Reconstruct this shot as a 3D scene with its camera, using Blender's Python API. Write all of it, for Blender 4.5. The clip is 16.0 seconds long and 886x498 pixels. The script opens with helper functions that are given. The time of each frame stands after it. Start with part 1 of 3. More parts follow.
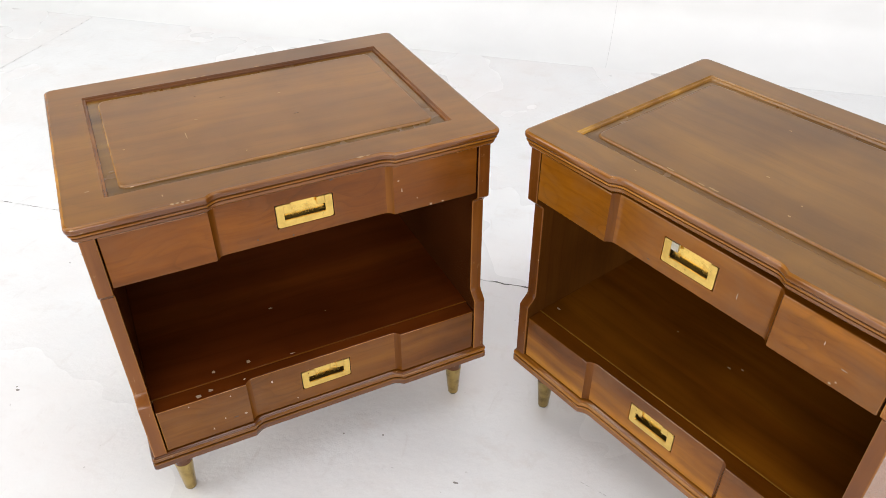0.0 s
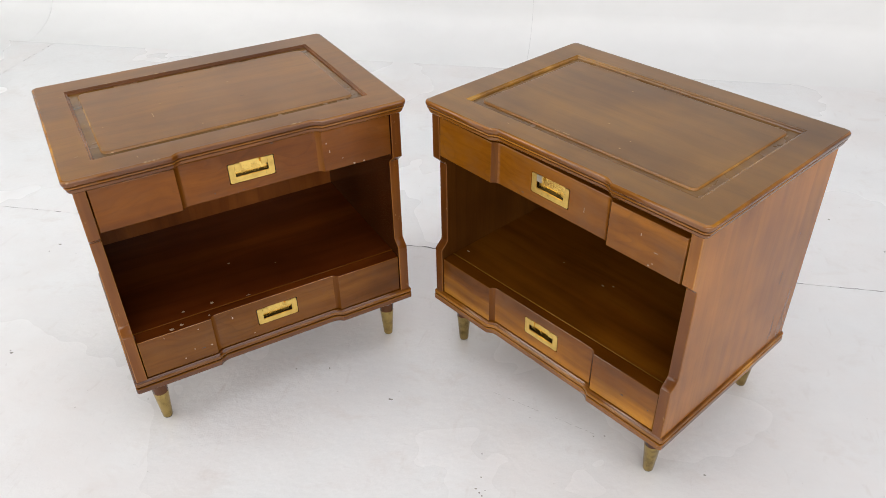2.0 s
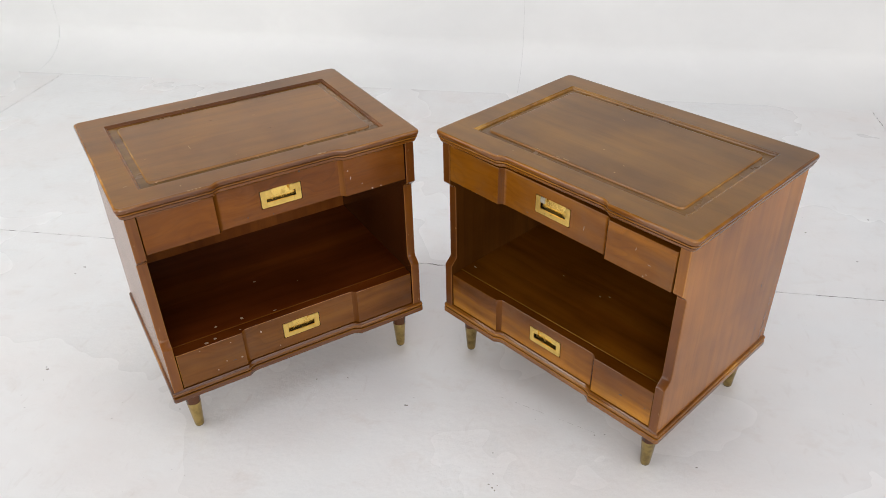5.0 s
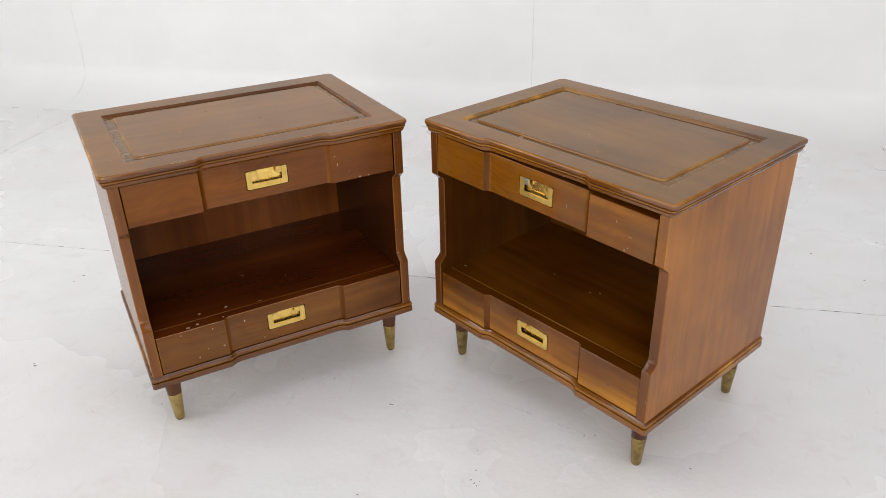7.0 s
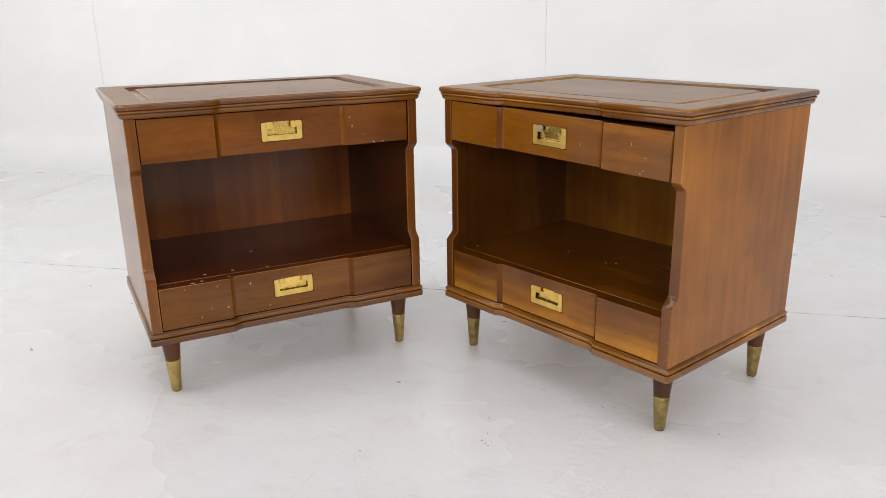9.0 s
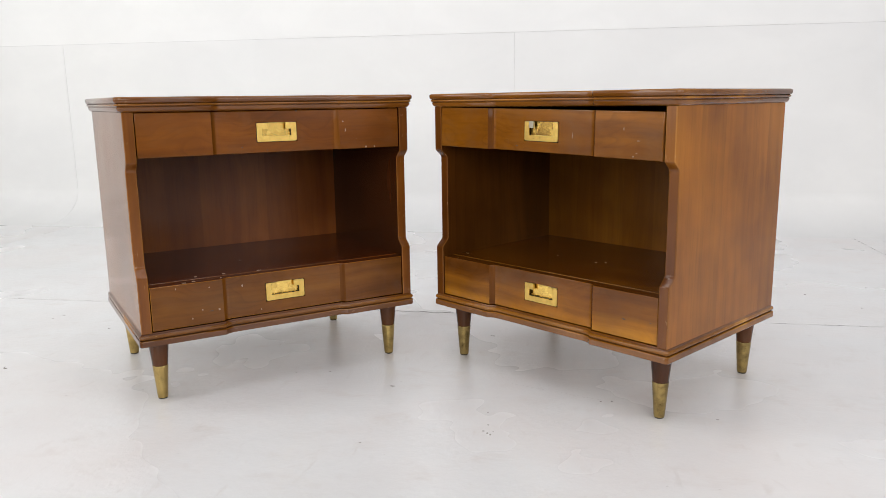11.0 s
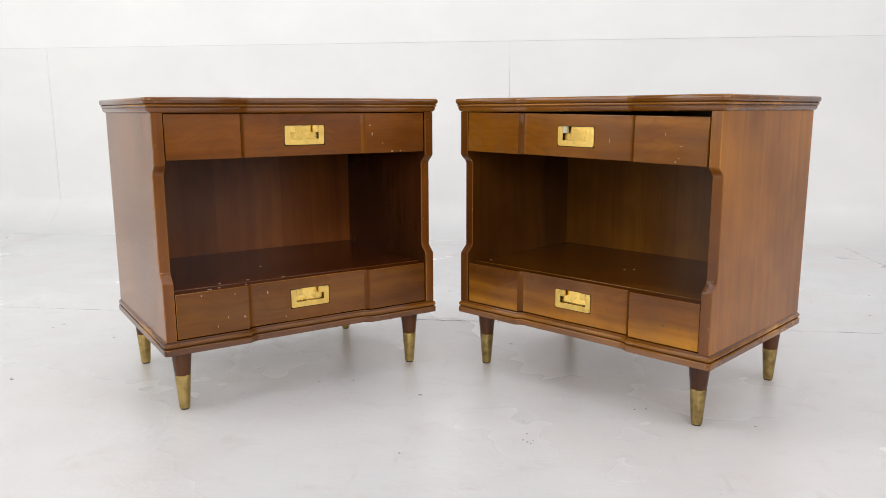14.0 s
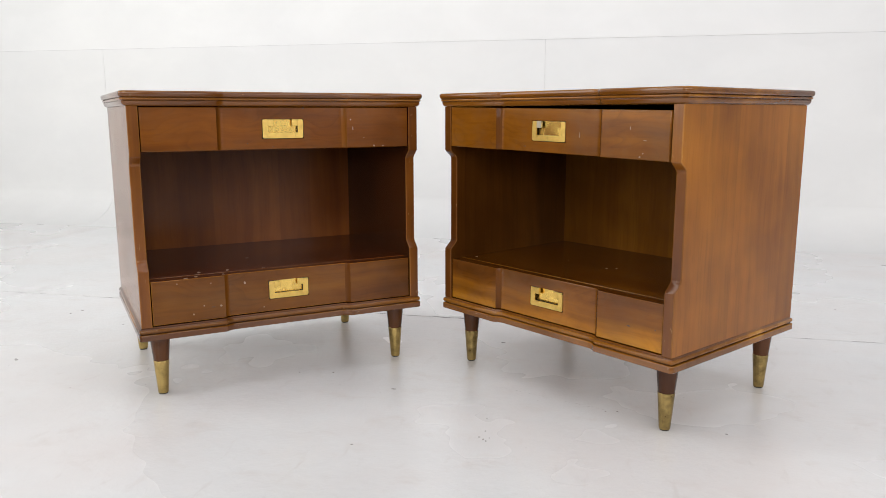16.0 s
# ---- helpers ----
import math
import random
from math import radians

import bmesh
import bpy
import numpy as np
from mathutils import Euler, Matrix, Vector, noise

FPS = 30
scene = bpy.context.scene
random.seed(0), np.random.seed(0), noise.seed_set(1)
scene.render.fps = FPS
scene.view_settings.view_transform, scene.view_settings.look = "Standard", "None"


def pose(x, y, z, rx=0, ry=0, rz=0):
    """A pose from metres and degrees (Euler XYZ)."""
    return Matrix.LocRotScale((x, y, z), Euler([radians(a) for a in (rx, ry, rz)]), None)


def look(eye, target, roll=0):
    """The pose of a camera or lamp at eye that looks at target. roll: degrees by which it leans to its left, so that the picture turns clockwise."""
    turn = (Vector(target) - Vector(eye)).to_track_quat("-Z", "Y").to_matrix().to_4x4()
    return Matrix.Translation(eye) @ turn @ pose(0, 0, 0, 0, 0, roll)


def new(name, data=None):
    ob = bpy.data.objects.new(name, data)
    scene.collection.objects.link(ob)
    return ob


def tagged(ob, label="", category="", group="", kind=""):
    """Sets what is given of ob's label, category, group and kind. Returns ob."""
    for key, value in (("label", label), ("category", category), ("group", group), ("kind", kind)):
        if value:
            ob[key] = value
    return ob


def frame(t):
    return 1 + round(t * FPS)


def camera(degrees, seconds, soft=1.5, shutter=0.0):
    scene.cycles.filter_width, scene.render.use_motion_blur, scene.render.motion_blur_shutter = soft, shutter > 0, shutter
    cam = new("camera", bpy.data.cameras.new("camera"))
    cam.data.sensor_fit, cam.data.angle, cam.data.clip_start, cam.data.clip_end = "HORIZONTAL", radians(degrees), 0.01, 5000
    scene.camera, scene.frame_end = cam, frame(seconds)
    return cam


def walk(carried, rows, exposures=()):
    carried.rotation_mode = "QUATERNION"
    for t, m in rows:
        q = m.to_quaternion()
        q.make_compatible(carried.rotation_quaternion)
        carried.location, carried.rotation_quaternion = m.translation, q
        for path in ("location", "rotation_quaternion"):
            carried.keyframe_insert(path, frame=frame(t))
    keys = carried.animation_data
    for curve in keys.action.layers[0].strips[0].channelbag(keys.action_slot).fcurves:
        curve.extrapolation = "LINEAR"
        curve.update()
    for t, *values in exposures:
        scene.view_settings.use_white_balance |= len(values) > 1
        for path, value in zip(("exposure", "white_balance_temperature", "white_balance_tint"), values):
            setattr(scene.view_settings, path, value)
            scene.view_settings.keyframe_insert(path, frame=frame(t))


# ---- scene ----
cam = camera(60.37, 16.0, soft=0.6)
PATH = [  # seconds, eye x y z, tilt, roll, heading
    (0.0, 0.0039, 0.0432, 1.1562, 53.41, 0.12, 14.96),
    (0.5, 0.0619, -0.0304, 1.1613, 54.35, 0.13, 14.14),
    (1.0, 0.1097, -0.1058, 1.1719, 54.66, 0.33, 13.04),
    (1.5, 0.1476, -0.1825, 1.1897, 54.96, 0.64, 11.98),
    (2.0, 0.1590, -0.2526, 1.2109, 55.13, 0.98, 11.00),
    (2.5, 0.1439, -0.3236, 1.2316, 55.17, 1.25, 10.21),
    (3.0, 0.1272, -0.3660, 1.2616, 55.37, 1.34, 9.66),
    (3.5, 0.1258, -0.3641, 1.2871, 55.38, 1.26, 9.43),
    (4.0, 0.1269, -0.3557, 1.2988, 55.43, 1.23, 9.51),
    (6.5, 0.1727, -0.4340, 1.1933, 60.28, 1.35, 10.66),
    (7.0, 0.2229, -0.4435, 1.1230, 62.15, 1.34, 11.70),
    (7.5, 0.2347, -0.4711, 1.0351, 64.68, 1.27, 12.58),
    (8.0, 0.2363, -0.5164, 0.9363, 67.38, 1.16, 13.07),
    (8.5, 0.2348, -0.5429, 0.8416, 70.26, 0.98, 13.10),
    (9.0, 0.2409, -0.5619, 0.7621, 72.83, 0.86, 12.85),
    (11.5, 0.1209, -0.6355, 0.5905, 79.34, 0.82, 8.39),
    (12.0, 0.0525, -0.6362, 0.5907, 79.35, 0.84, 7.19),
    (12.5, 0.0031, -0.6313, 0.5874, 79.49, 0.73, 6.23),
    (13.0, -0.0097, -0.6288, 0.5885, 79.51, 0.64, 5.76),
    (13.5, 0.0046, -0.6283, 0.5874, 79.62, 0.46, 6.12),
    (14.0, 0.0428, -0.6263, 0.5846, 79.74, 0.22, 7.20),
    (14.5, 0.1073, -0.6152, 0.5743, 79.93, -0.00, 8.89),
    (15.0, 0.1684, -0.5998, 0.5732, 79.93, -0.14, 10.58),
    (15.5, 0.2133, -0.5960, 0.5692, 79.88, -0.10, 12.00),
    (16.0, 0.2457, -0.5885, 0.5680, 79.93, 0.08, 12.93),
]
EXPOSURES = [(0.0, 0.40), (1.5, 0.22), (3.5, 0.04), (6.0, 0.02), (9.0, 0.02), (16.0, 0.02)]
walk(cam, [(t, pose(x, y, z, rx, ry, rz)) for t, x, y, z, rx, ry, rz in PATH], EXPOSURES)

# where the two nightstands stand: x, y, heading
STAND_A, STAND_B = (-0.4249, 0.8789, 40.58), (0.1084, 0.9007, -37.01)

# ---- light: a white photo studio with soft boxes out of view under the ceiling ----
world = bpy.data.worlds.new("studio_world")
scene.world = world
world.use_nodes = True
world.node_tree.nodes["Background"].inputs["Color"].default_value = (0.9, 0.93, 1.0, 1)
world.node_tree.nodes["Background"].inputs["Strength"].default_value = 0.05


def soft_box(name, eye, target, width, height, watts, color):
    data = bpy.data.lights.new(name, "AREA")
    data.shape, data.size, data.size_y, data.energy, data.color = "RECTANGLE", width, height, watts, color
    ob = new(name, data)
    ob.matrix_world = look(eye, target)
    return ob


soft_box("studio_light_wall", (-2.6, 0.9, 3.2), (-2.6, 3.2, 1.0), 3.2, 1.4, 60, (0.98, 1.0, 0.97))
soft_box("studio_light_top", (0.3, 0.9, 3.25), (0.3, 0.9, 0.0), 3.4, 2.4, 47, (0.96, 0.955, 1.0))
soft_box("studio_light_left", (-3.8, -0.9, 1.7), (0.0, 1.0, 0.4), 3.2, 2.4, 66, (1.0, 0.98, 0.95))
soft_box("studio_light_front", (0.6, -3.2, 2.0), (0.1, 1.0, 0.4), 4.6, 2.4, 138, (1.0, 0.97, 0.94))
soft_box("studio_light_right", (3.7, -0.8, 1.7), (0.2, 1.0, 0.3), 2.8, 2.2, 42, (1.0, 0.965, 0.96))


# ---- materials ----
def material(name):
    m = bpy.data.materials.new(name)
    m.use_nodes = True
    return m, m.node_tree, m.node_tree.nodes["Principled BSDF"]


def node(tree, kind, **values):
    n = tree.nodes.new(kind)
    for key, value in values.items():
        n.inputs[key].default_value = value
    return n


def ramp(tree, source, stops):
    n = tree.nodes.new("ShaderNodeValToRGB")
    e = n.color_ramp.elements
    while len(e) < len(stops):
        e.new(0.5)
    for k, (at, color) in enumerate(stops):
        e[k].position = at
        e[k].color = (*color, 1) if len(color) == 3 else color
    tree.links.new(source, n.inputs["Fac"])
    return n.outputs["Color"]


def grey(v):
    return (v, v, v)


def mix(tree, fac, a, b, kind="MIX"):
    n = tree.nodes.new("ShaderNodeMix")
    n.data_type, n.blend_type = "RGBA", kind
    for value, socket in ((fac, n.inputs[0]), (a, n.inputs[6]), (b, n.inputs[7])):
        if isinstance(value, (int, float)):
            socket.default_value = value
        elif isinstance(value, tuple):
            socket.default_value = (*value, 1)
        else:
            tree.links.new(value, socket)
    return n.outputs[2]


def place(tree, scale, shift=0.0, warp=0.0):
    """Object coordinates, gently warped, scaled, with a shift of its own for every part."""
    coord = tree.nodes.new("ShaderNodeTexCoord")
    info = tree.nodes.new("ShaderNodeObjectInfo")
    mul = tree.nodes.new("ShaderNodeVectorMath")
    mul.operation = "MULTIPLY"
    mul.inputs[1].default_value = scale
    source = coord.outputs["Object"]
    if warp:
        swirl = node(tree, "ShaderNodeTexNoise", Scale=7.0, Detail=1.5)
        tree.links.new(source, swirl.inputs["Vector"])
        bend = tree.nodes.new("ShaderNodeVectorMath")
        bend.operation = "MULTIPLY_ADD"
        bend.inputs[1].default_value = (warp, warp, warp)
        tree.links.new(swirl.outputs["Color"], bend.inputs[0])
        tree.links.new(source, bend.inputs[2])
        source = bend.outputs[0]
    tree.links.new(source, mul.inputs[0])
    add = tree.nodes.new("ShaderNodeVectorMath")
    add.operation = "MULTIPLY_ADD"
    tree.links.new(info.outputs["Random"], add.inputs[0])
    add.inputs[1].default_value = (shift, shift * 1.7, shift * 0.6)
    tree.links.new(mul.outputs[0], add.inputs[2])
    return add.outputs[0]


def noise_tex(tree, vector, scale, detail=3.0, rough=0.5, distortion=0.0):
    n = node(tree, "ShaderNodeTexNoise", Scale=scale, Detail=detail, Roughness=rough, Distortion=distortion)
    tree.links.new(vector, n.inputs["Vector"])
    return n.outputs["Fac"]


def bump(tree, bsdf, height, strength, distance):
    n = node(tree, "ShaderNodeBump", Strength=strength, Distance=distance)
    tree.links.new(height, n.inputs["Height"])
    tree.links.new(n.outputs["Normal"], bsdf.inputs["Normal"])
    return n


def wood(name, axis, deep, body, pale, gloss=0.3, streak=0.5, worn=0.0, shine=0.3, staves=None, haze=0.0, figure=0.0):
    """Lacquered cherry with its grain along the axis 0, 1 or 2 of the nightstand."""
    m, tree, bsdf = material(name)
    along = [0.9, 0.9, 0.9]
    across = [14.0, 14.0, 14.0]
    broad, fine, pore = ([across[k] if k != axis else along[k] for k in range(3)] for _ in range(3))
    v_broad = place(tree, tuple(0.55 * b for b in broad), 9.0, 0.02)
    v_fine = place(tree, tuple(6.0 * b if k != axis else 3.0 * b for k, b in enumerate(fine)), 5.0, 0.018)
    v_pore = place(tree, tuple(13.0 * b if k != axis else 9.0 * b for k, b in enumerate(pore)), 3.0, 0.018)
    v_cloud = place(tree, (5.0, 5.0, 5.0), 7.0)
    broad_n = noise_tex(tree, v_broad, 1.0, 3.0, 0.55, 0.6)
    fine_n = noise_tex(tree, v_fine, 1.0, 3.0, 0.6, 0.3)
    pore_n = noise_tex(tree, v_pore, 1.0, 2.0, 0.6)
    cloud_n = noise_tex(tree, v_cloud, 1.0, 3.0, 0.5)
    base = ramp(tree, broad_n, [(0.34, deep), (0.5, body), (0.67, pale)])
    fine_c = ramp(tree, fine_n, [(0.25, (0.70, 0.64, 0.6)), (0.75, (1.16, 1.18, 1.18))])
    base = mix(tree, streak, base, fine_c, "MULTIPLY")
    wave = node(tree, "ShaderNodeTexWave", Scale=1.0, Distortion=5.0, Detail=3.0)
    wave.inputs["Detail Scale"].default_value = 0.8
    wave.inputs["Detail Roughness"].default_value = 0.6
    wave.wave_type, wave.bands_direction = "BANDS", "DIAGONAL"
    tree.links.new(place(tree, tuple(1.1 * b if k != axis else 1.3 * b for k, b in enumerate(broad)), 11.0, 0.03), wave.inputs["Vector"])
    base = mix(tree, 0.2, base, ramp(tree, wave.outputs["Fac"], [(0.1, grey(0.76)), (0.8, grey(1.1))]), "MULTIPLY")
    if figure:
        # cathedral figure: dark contour lines of a stretched noise, strong in some places only
        ring = noise_tex(tree, place(tree, tuple(4.2 if k == axis else 11.0 for k in range(3)), 6.0, 0.05), 1.0, 2.0, 0.45, 0.3)
        many = tree.nodes.new("ShaderNodeMath")
        many.operation = "MULTIPLY"
        many.inputs[1].default_value = 17.0
        tree.links.new(ring, many.inputs[0])
        saw = tree.nodes.new("ShaderNodeMath")
        saw.operation = "FRACT"
        tree.links.new(many.outputs[0], saw.inputs[0])
        lines = ramp(tree, saw.outputs[0], [(0.0, grey(0.62)), (0.10, grey(1.0)), (0.55, grey(1.06)), (1.0, grey(0.74))])
        where = noise_tex(tree, place(tree, (6.0, 6.0, 8.0), 2.5), 1.0, 2.0)
        base = mix(tree, ramp(tree, where, [(0.36, grey(0.12 * figure)), (0.62, grey(figure))]), base, lines, "MULTIPLY")
    pore_c = ramp(tree, pore_n, [(0.34, grey(0.62)), (0.46, grey(1.0))])
    base = mix(tree, 0.24, base, pore_c, "MULTIPLY")
    cloud_c = ramp(tree, cloud_n, [(0.3, (0.60, 0.55, 0.55)), (0.62, (1.18, 1.19, 1.16))])
    base = mix(tree, 0.7, base, cloud_c, "MULTIPLY")
    if staves:
        # boards glued side by side, each of its own tone
        split = tree.nodes.new("ShaderNodeSeparateXYZ")
        tree.links.new(place(tree, (1.0 / staves[1],) * 3, 3.0), split.inputs[0])
        whole = tree.nodes.new("ShaderNodeMath")
        whole.operation = "FLOOR"
        tree.links.new(split.outputs[staves[0]], whole.inputs[0])
        dice = tree.nodes.new("ShaderNodeTexWhiteNoise")
        dice.noise_dimensions = "1D"
        tree.links.new(whole.outputs[0], dice.inputs["W"])
        base = mix(tree, 1.0, base, ramp(tree, dice.outputs["Value"], [(0.0, (0.88, 0.86, 0.84)), (1.0, (1.08, 1.08, 1.08))]), "MULTIPLY")
    if haze:
        # hazy sheen of dusty lacquer painted in pale uneven patches, plus dark handling marks
        haze_n = noise_tex(tree, place(tree, (9.0, 9.0, 13.0), 8.0), 1.0, 6.0, 0.66, 0.2)
        base = mix(tree, ramp(tree, haze_n, [(0.44, grey(0.0)), (0.80, grey(haze))]), base, (0.150, 0.092, 0.050))
        base = mix(tree, ramp(tree, haze_n, [(0.20, grey(haze)), (0.46, grey(0.0))]), base, (0.05, 0.022, 0.008))
    if worn:
        v_worn = place(tree, tuple(45.0 if k == axis else 150.0 for k in range(3)), 2.0)
        worn_n = noise_tex(tree, v_worn, 1.0, 4.0, 0.65)
        worn_c = ramp(tree, worn_n, [(0.66, grey(0.0)), (0.72, grey(worn))])
        base = mix(tree, worn_c, base, (0.5, 0.3, 0.13))
    tree.links.new(base, bsdf.inputs["Base Color"])
    smear = noise_tex(tree, place(tree, (9.0, 9.0, 9.0), 4.0), 1.0, 4.0, 0.6)
    rough = ramp(tree, smear, [(0.3, grey(gloss - 0.12)), (0.7, grey(gloss - 0.07))])
    tree.links.new(rough, bsdf.inputs["Roughness"])
    bsdf.inputs["Specular IOR Level"].default_value = shine
    bump(tree, bsdf, fine_n, 0.012, 0.0006)
    return m


# stand A has redder, darker wood than stand B
wood_top = wood("cherry_top", 0, (0.1512, 0.0599, 0.00496), (0.1817, 0.0717, 0.00608), (0.2142, 0.0877, 0.00728), 0.43, 0.26, 0.0, 0.42, haze=0.14, figure=0.22)
brown_top = wood("brown_cherry_top", 0, (0.1333, 0.0578, 0.00544), (0.1596, 0.0685, 0.00664), (0.1880, 0.0835, 0.00800), 0.43, 0.26, 0.0, 0.42, haze=0.14, figure=0.22)
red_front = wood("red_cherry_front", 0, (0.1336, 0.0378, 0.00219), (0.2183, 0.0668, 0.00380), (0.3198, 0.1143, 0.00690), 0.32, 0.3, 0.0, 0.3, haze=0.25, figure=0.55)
# lower drawer: redder wood, also darkened to offset light bounced from the floor
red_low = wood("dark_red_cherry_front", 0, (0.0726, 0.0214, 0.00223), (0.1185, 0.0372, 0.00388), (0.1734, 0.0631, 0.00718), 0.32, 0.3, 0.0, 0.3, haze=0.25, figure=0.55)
brown_front = wood("brown_cherry_front", 0, (0.1142, 0.0347, 0.00204), (0.2352, 0.0800, 0.00418), (0.3882, 0.1494, 0.00769), 0.32, 0.3, 0.0, 0.3, haze=0.42, figure=0.5)
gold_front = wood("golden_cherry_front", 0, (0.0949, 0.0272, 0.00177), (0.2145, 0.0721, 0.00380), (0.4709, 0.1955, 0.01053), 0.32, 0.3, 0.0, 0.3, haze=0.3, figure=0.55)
red_side = wood("red_cherry_side", 2, (0.192, 0.069, 0.0123), (0.220, 0.082, 0.0146), (0.252, 0.096, 0.0181), 0.31, 0.45, 0.0, 0.75, staves=(1, 0.09))
gold_side = wood("golden_cherry_side", 2, (0.2754, 0.0955, 0.00880), (0.3132, 0.1114, 0.01046), (0.3501, 0.1299, 0.01243), 0.33, 0.34, 0.0, 0.4, staves=(1, 0.09))
wood_post = wood("cherry_post", 2, (0.101, 0.029, 0.0040), (0.163, 0.053, 0.0072), (0.237, 0.086, 0.0128), 0.3, 0.5, 0.3, 0.42)
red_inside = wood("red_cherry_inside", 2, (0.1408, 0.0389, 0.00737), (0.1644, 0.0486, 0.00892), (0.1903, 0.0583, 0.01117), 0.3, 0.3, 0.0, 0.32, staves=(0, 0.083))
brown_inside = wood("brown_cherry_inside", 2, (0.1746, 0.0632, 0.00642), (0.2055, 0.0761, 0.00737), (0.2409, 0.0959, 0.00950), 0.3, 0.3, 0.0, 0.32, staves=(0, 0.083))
# inner side walls: darker copies of the wood, the recess's shade in the colour
red_inner_shaded = wood("red_cherry_inner_side_shaded", 2, (0.0374, 0.0097, 0.00219), (0.0588, 0.0162, 0.00383), (0.0790, 0.0254, 0.00546), 0.3, 0.3, 0.0, 0.25)
brown_inner_shaded = wood("brown_cherry_inner_side_shaded", 2, (0.0673, 0.0219, 0.00365), (0.0877, 0.0305, 0.00496), (0.1073, 0.0399, 0.00668), 0.3, 0.3, 0.0, 0.3, staves=(1, 0.09))
# shelves: red-brown wood, darkened further for the shade of the recess
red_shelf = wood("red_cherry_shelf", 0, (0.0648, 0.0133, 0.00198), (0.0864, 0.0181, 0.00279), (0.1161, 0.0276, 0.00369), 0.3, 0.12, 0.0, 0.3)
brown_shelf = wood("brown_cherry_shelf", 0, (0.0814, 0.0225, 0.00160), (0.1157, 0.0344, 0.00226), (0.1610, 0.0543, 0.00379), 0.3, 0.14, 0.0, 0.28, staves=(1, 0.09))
wood_trim = wood("cherry_moulding", 0, (0.1112, 0.0346, 0.00372), (0.1687, 0.0588, 0.00626), (0.2453, 0.0924, 0.01133), 0.25, 0.5, 0.3, 0.7)
red_trim = wood("red_cherry_moulding", 0, (0.1006, 0.0297, 0.00314), (0.1526, 0.0502, 0.00528), (0.2218, 0.0790, 0.00956), 0.25, 0.5, 0.3, 0.65)
wood_bead = wood("dark_inner_bead", 0, (0.0826, 0.0265, 0.00400), (0.1409, 0.0452, 0.00560), (0.2317, 0.0811, 0.00960), 0.29, 0.4, 0.35, 0.22)
gold_bead = wood("rubbed_golden_bead", 0, (0.1260, 0.0504, 0.00624), (0.2310, 0.1064, 0.01352), (0.3990, 0.2114, 0.03640), 0.29, 0.4, 0.5, 0.6)
wood_worn = wood("worn_post_edge", 2, (0.150, 0.052, 0.0080), (0.240, 0.095, 0.0160), (0.360, 0.162, 0.0360), 0.3, 0.4, 0.8, 0.25)
wood_rim = wood("rubbed_golden_rim", 0, (0.1400, 0.0507, 0.00528), (0.2400, 0.0910, 0.00880), (0.4400, 0.2028, 0.02464), 0.24, 0.4, 0.5, 0.4)
step_dark = wood("dark_step_face", 2, (0.081, 0.024, 0.0026), (0.128, 0.041, 0.0039), (0.182, 0.062, 0.0065), 0.32, 0.4, 0.0, 0.18)
# groove faces: darker moulding wood that deepens the shade between the beads
wood_groove_shaded = wood("shaded_groove", 0, (0.0729, 0.0251, 0.00432), (0.1166, 0.0405, 0.00648), (0.1750, 0.0664, 0.01008), 0.3, 0.4, 0.0, 0.3)
wood_bright = wood("rubbed_panel_edge", 0, (0.1755, 0.0702, 0.01313), (0.2834, 0.1283, 0.02795), (0.4186, 0.2336, 0.06591), 0.3, 0.3, 0.9, 0.5)
wood_edge = wood("worn_panel_edge", 0, (0.2000, 0.0910, 0.02250), (0.3750, 0.1885, 0.05100), (0.6875, 0.4160, 0.15000), 0.3, 0.3, 0.9, 0.5)
wood_moat = wood("darkened_panel_surround", 0, (0.1058, 0.0483, 0.00660), (0.1482, 0.0660, 0.00818), (0.1996, 0.0902, 0.01056), 0.36, 0.4, 0.0, 0.36)
wood_leg = wood("walnut_leg", 2, (0.0588, 0.0199, 0.00655), (0.0889, 0.0318, 0.00901), (0.1272, 0.0451, 0.01229), 0.32, 0.4, 0.0, 0.3)


def brass(name, base, tarnish, rough):
    m, tree, bsdf = material(name)
    n1 = noise_tex(tree, place(tree, (60.0, 60.0, 60.0), 5.0), 1.0, 4.0, 0.6)
    n2 = noise_tex(tree, place(tree, (260.0, 260.0, 40.0), 5.0), 1.0, 3.0, 0.6)
    c = mix(tree, ramp(tree, n1, [(0.42, grey(0.0)), (0.72, grey(0.8))]), base, tarnish)
    c = mix(tree, ramp(tree, n2, [(0.66, grey(0.0)), (0.74, grey(0.7))]), c, (0.08, 0.045, 0.015))
    tree.links.new(c, bsdf.inputs["Base Color"])
    bsdf.inputs["Metallic"].default_value = 1.0
    tree.links.new(ramp(tree, n1, [(0.3, grey(rough - 0.06)), (0.75, grey(rough + 0.16))]), bsdf.inputs["Roughness"])
    bump(tree, bsdf, n2, 0.06, 0.0005)
    return m


brass_plate = brass("satin_brass", (0.82, 0.57, 0.16), (0.62, 0.41, 0.11), 0.33)
brass_bright = brass("polished_brass", (0.90, 0.62, 0.17), (0.70, 0.46, 0.12), 0.20)
# near-black brass: the deep shade inside the pull put into the colour
brass_shaded = brass("shaded_recess_brass", (0.035, 0.024, 0.010), (0.015, 0.010, 0.005), 0.5)
nickel_worn = brass("worn_silvery_brass", (0.62, 0.58, 0.48), (0.40, 0.36, 0.28), 0.3)
ferrule_dull = brass("dull_aged_brass", (0.40, 0.29, 0.11), (0.10, 0.065, 0.025), 0.16)
brass_ferrule = brass("aged_brass", (0.50, 0.36, 0.13), (0.26, 0.18, 0.065), 0.13)
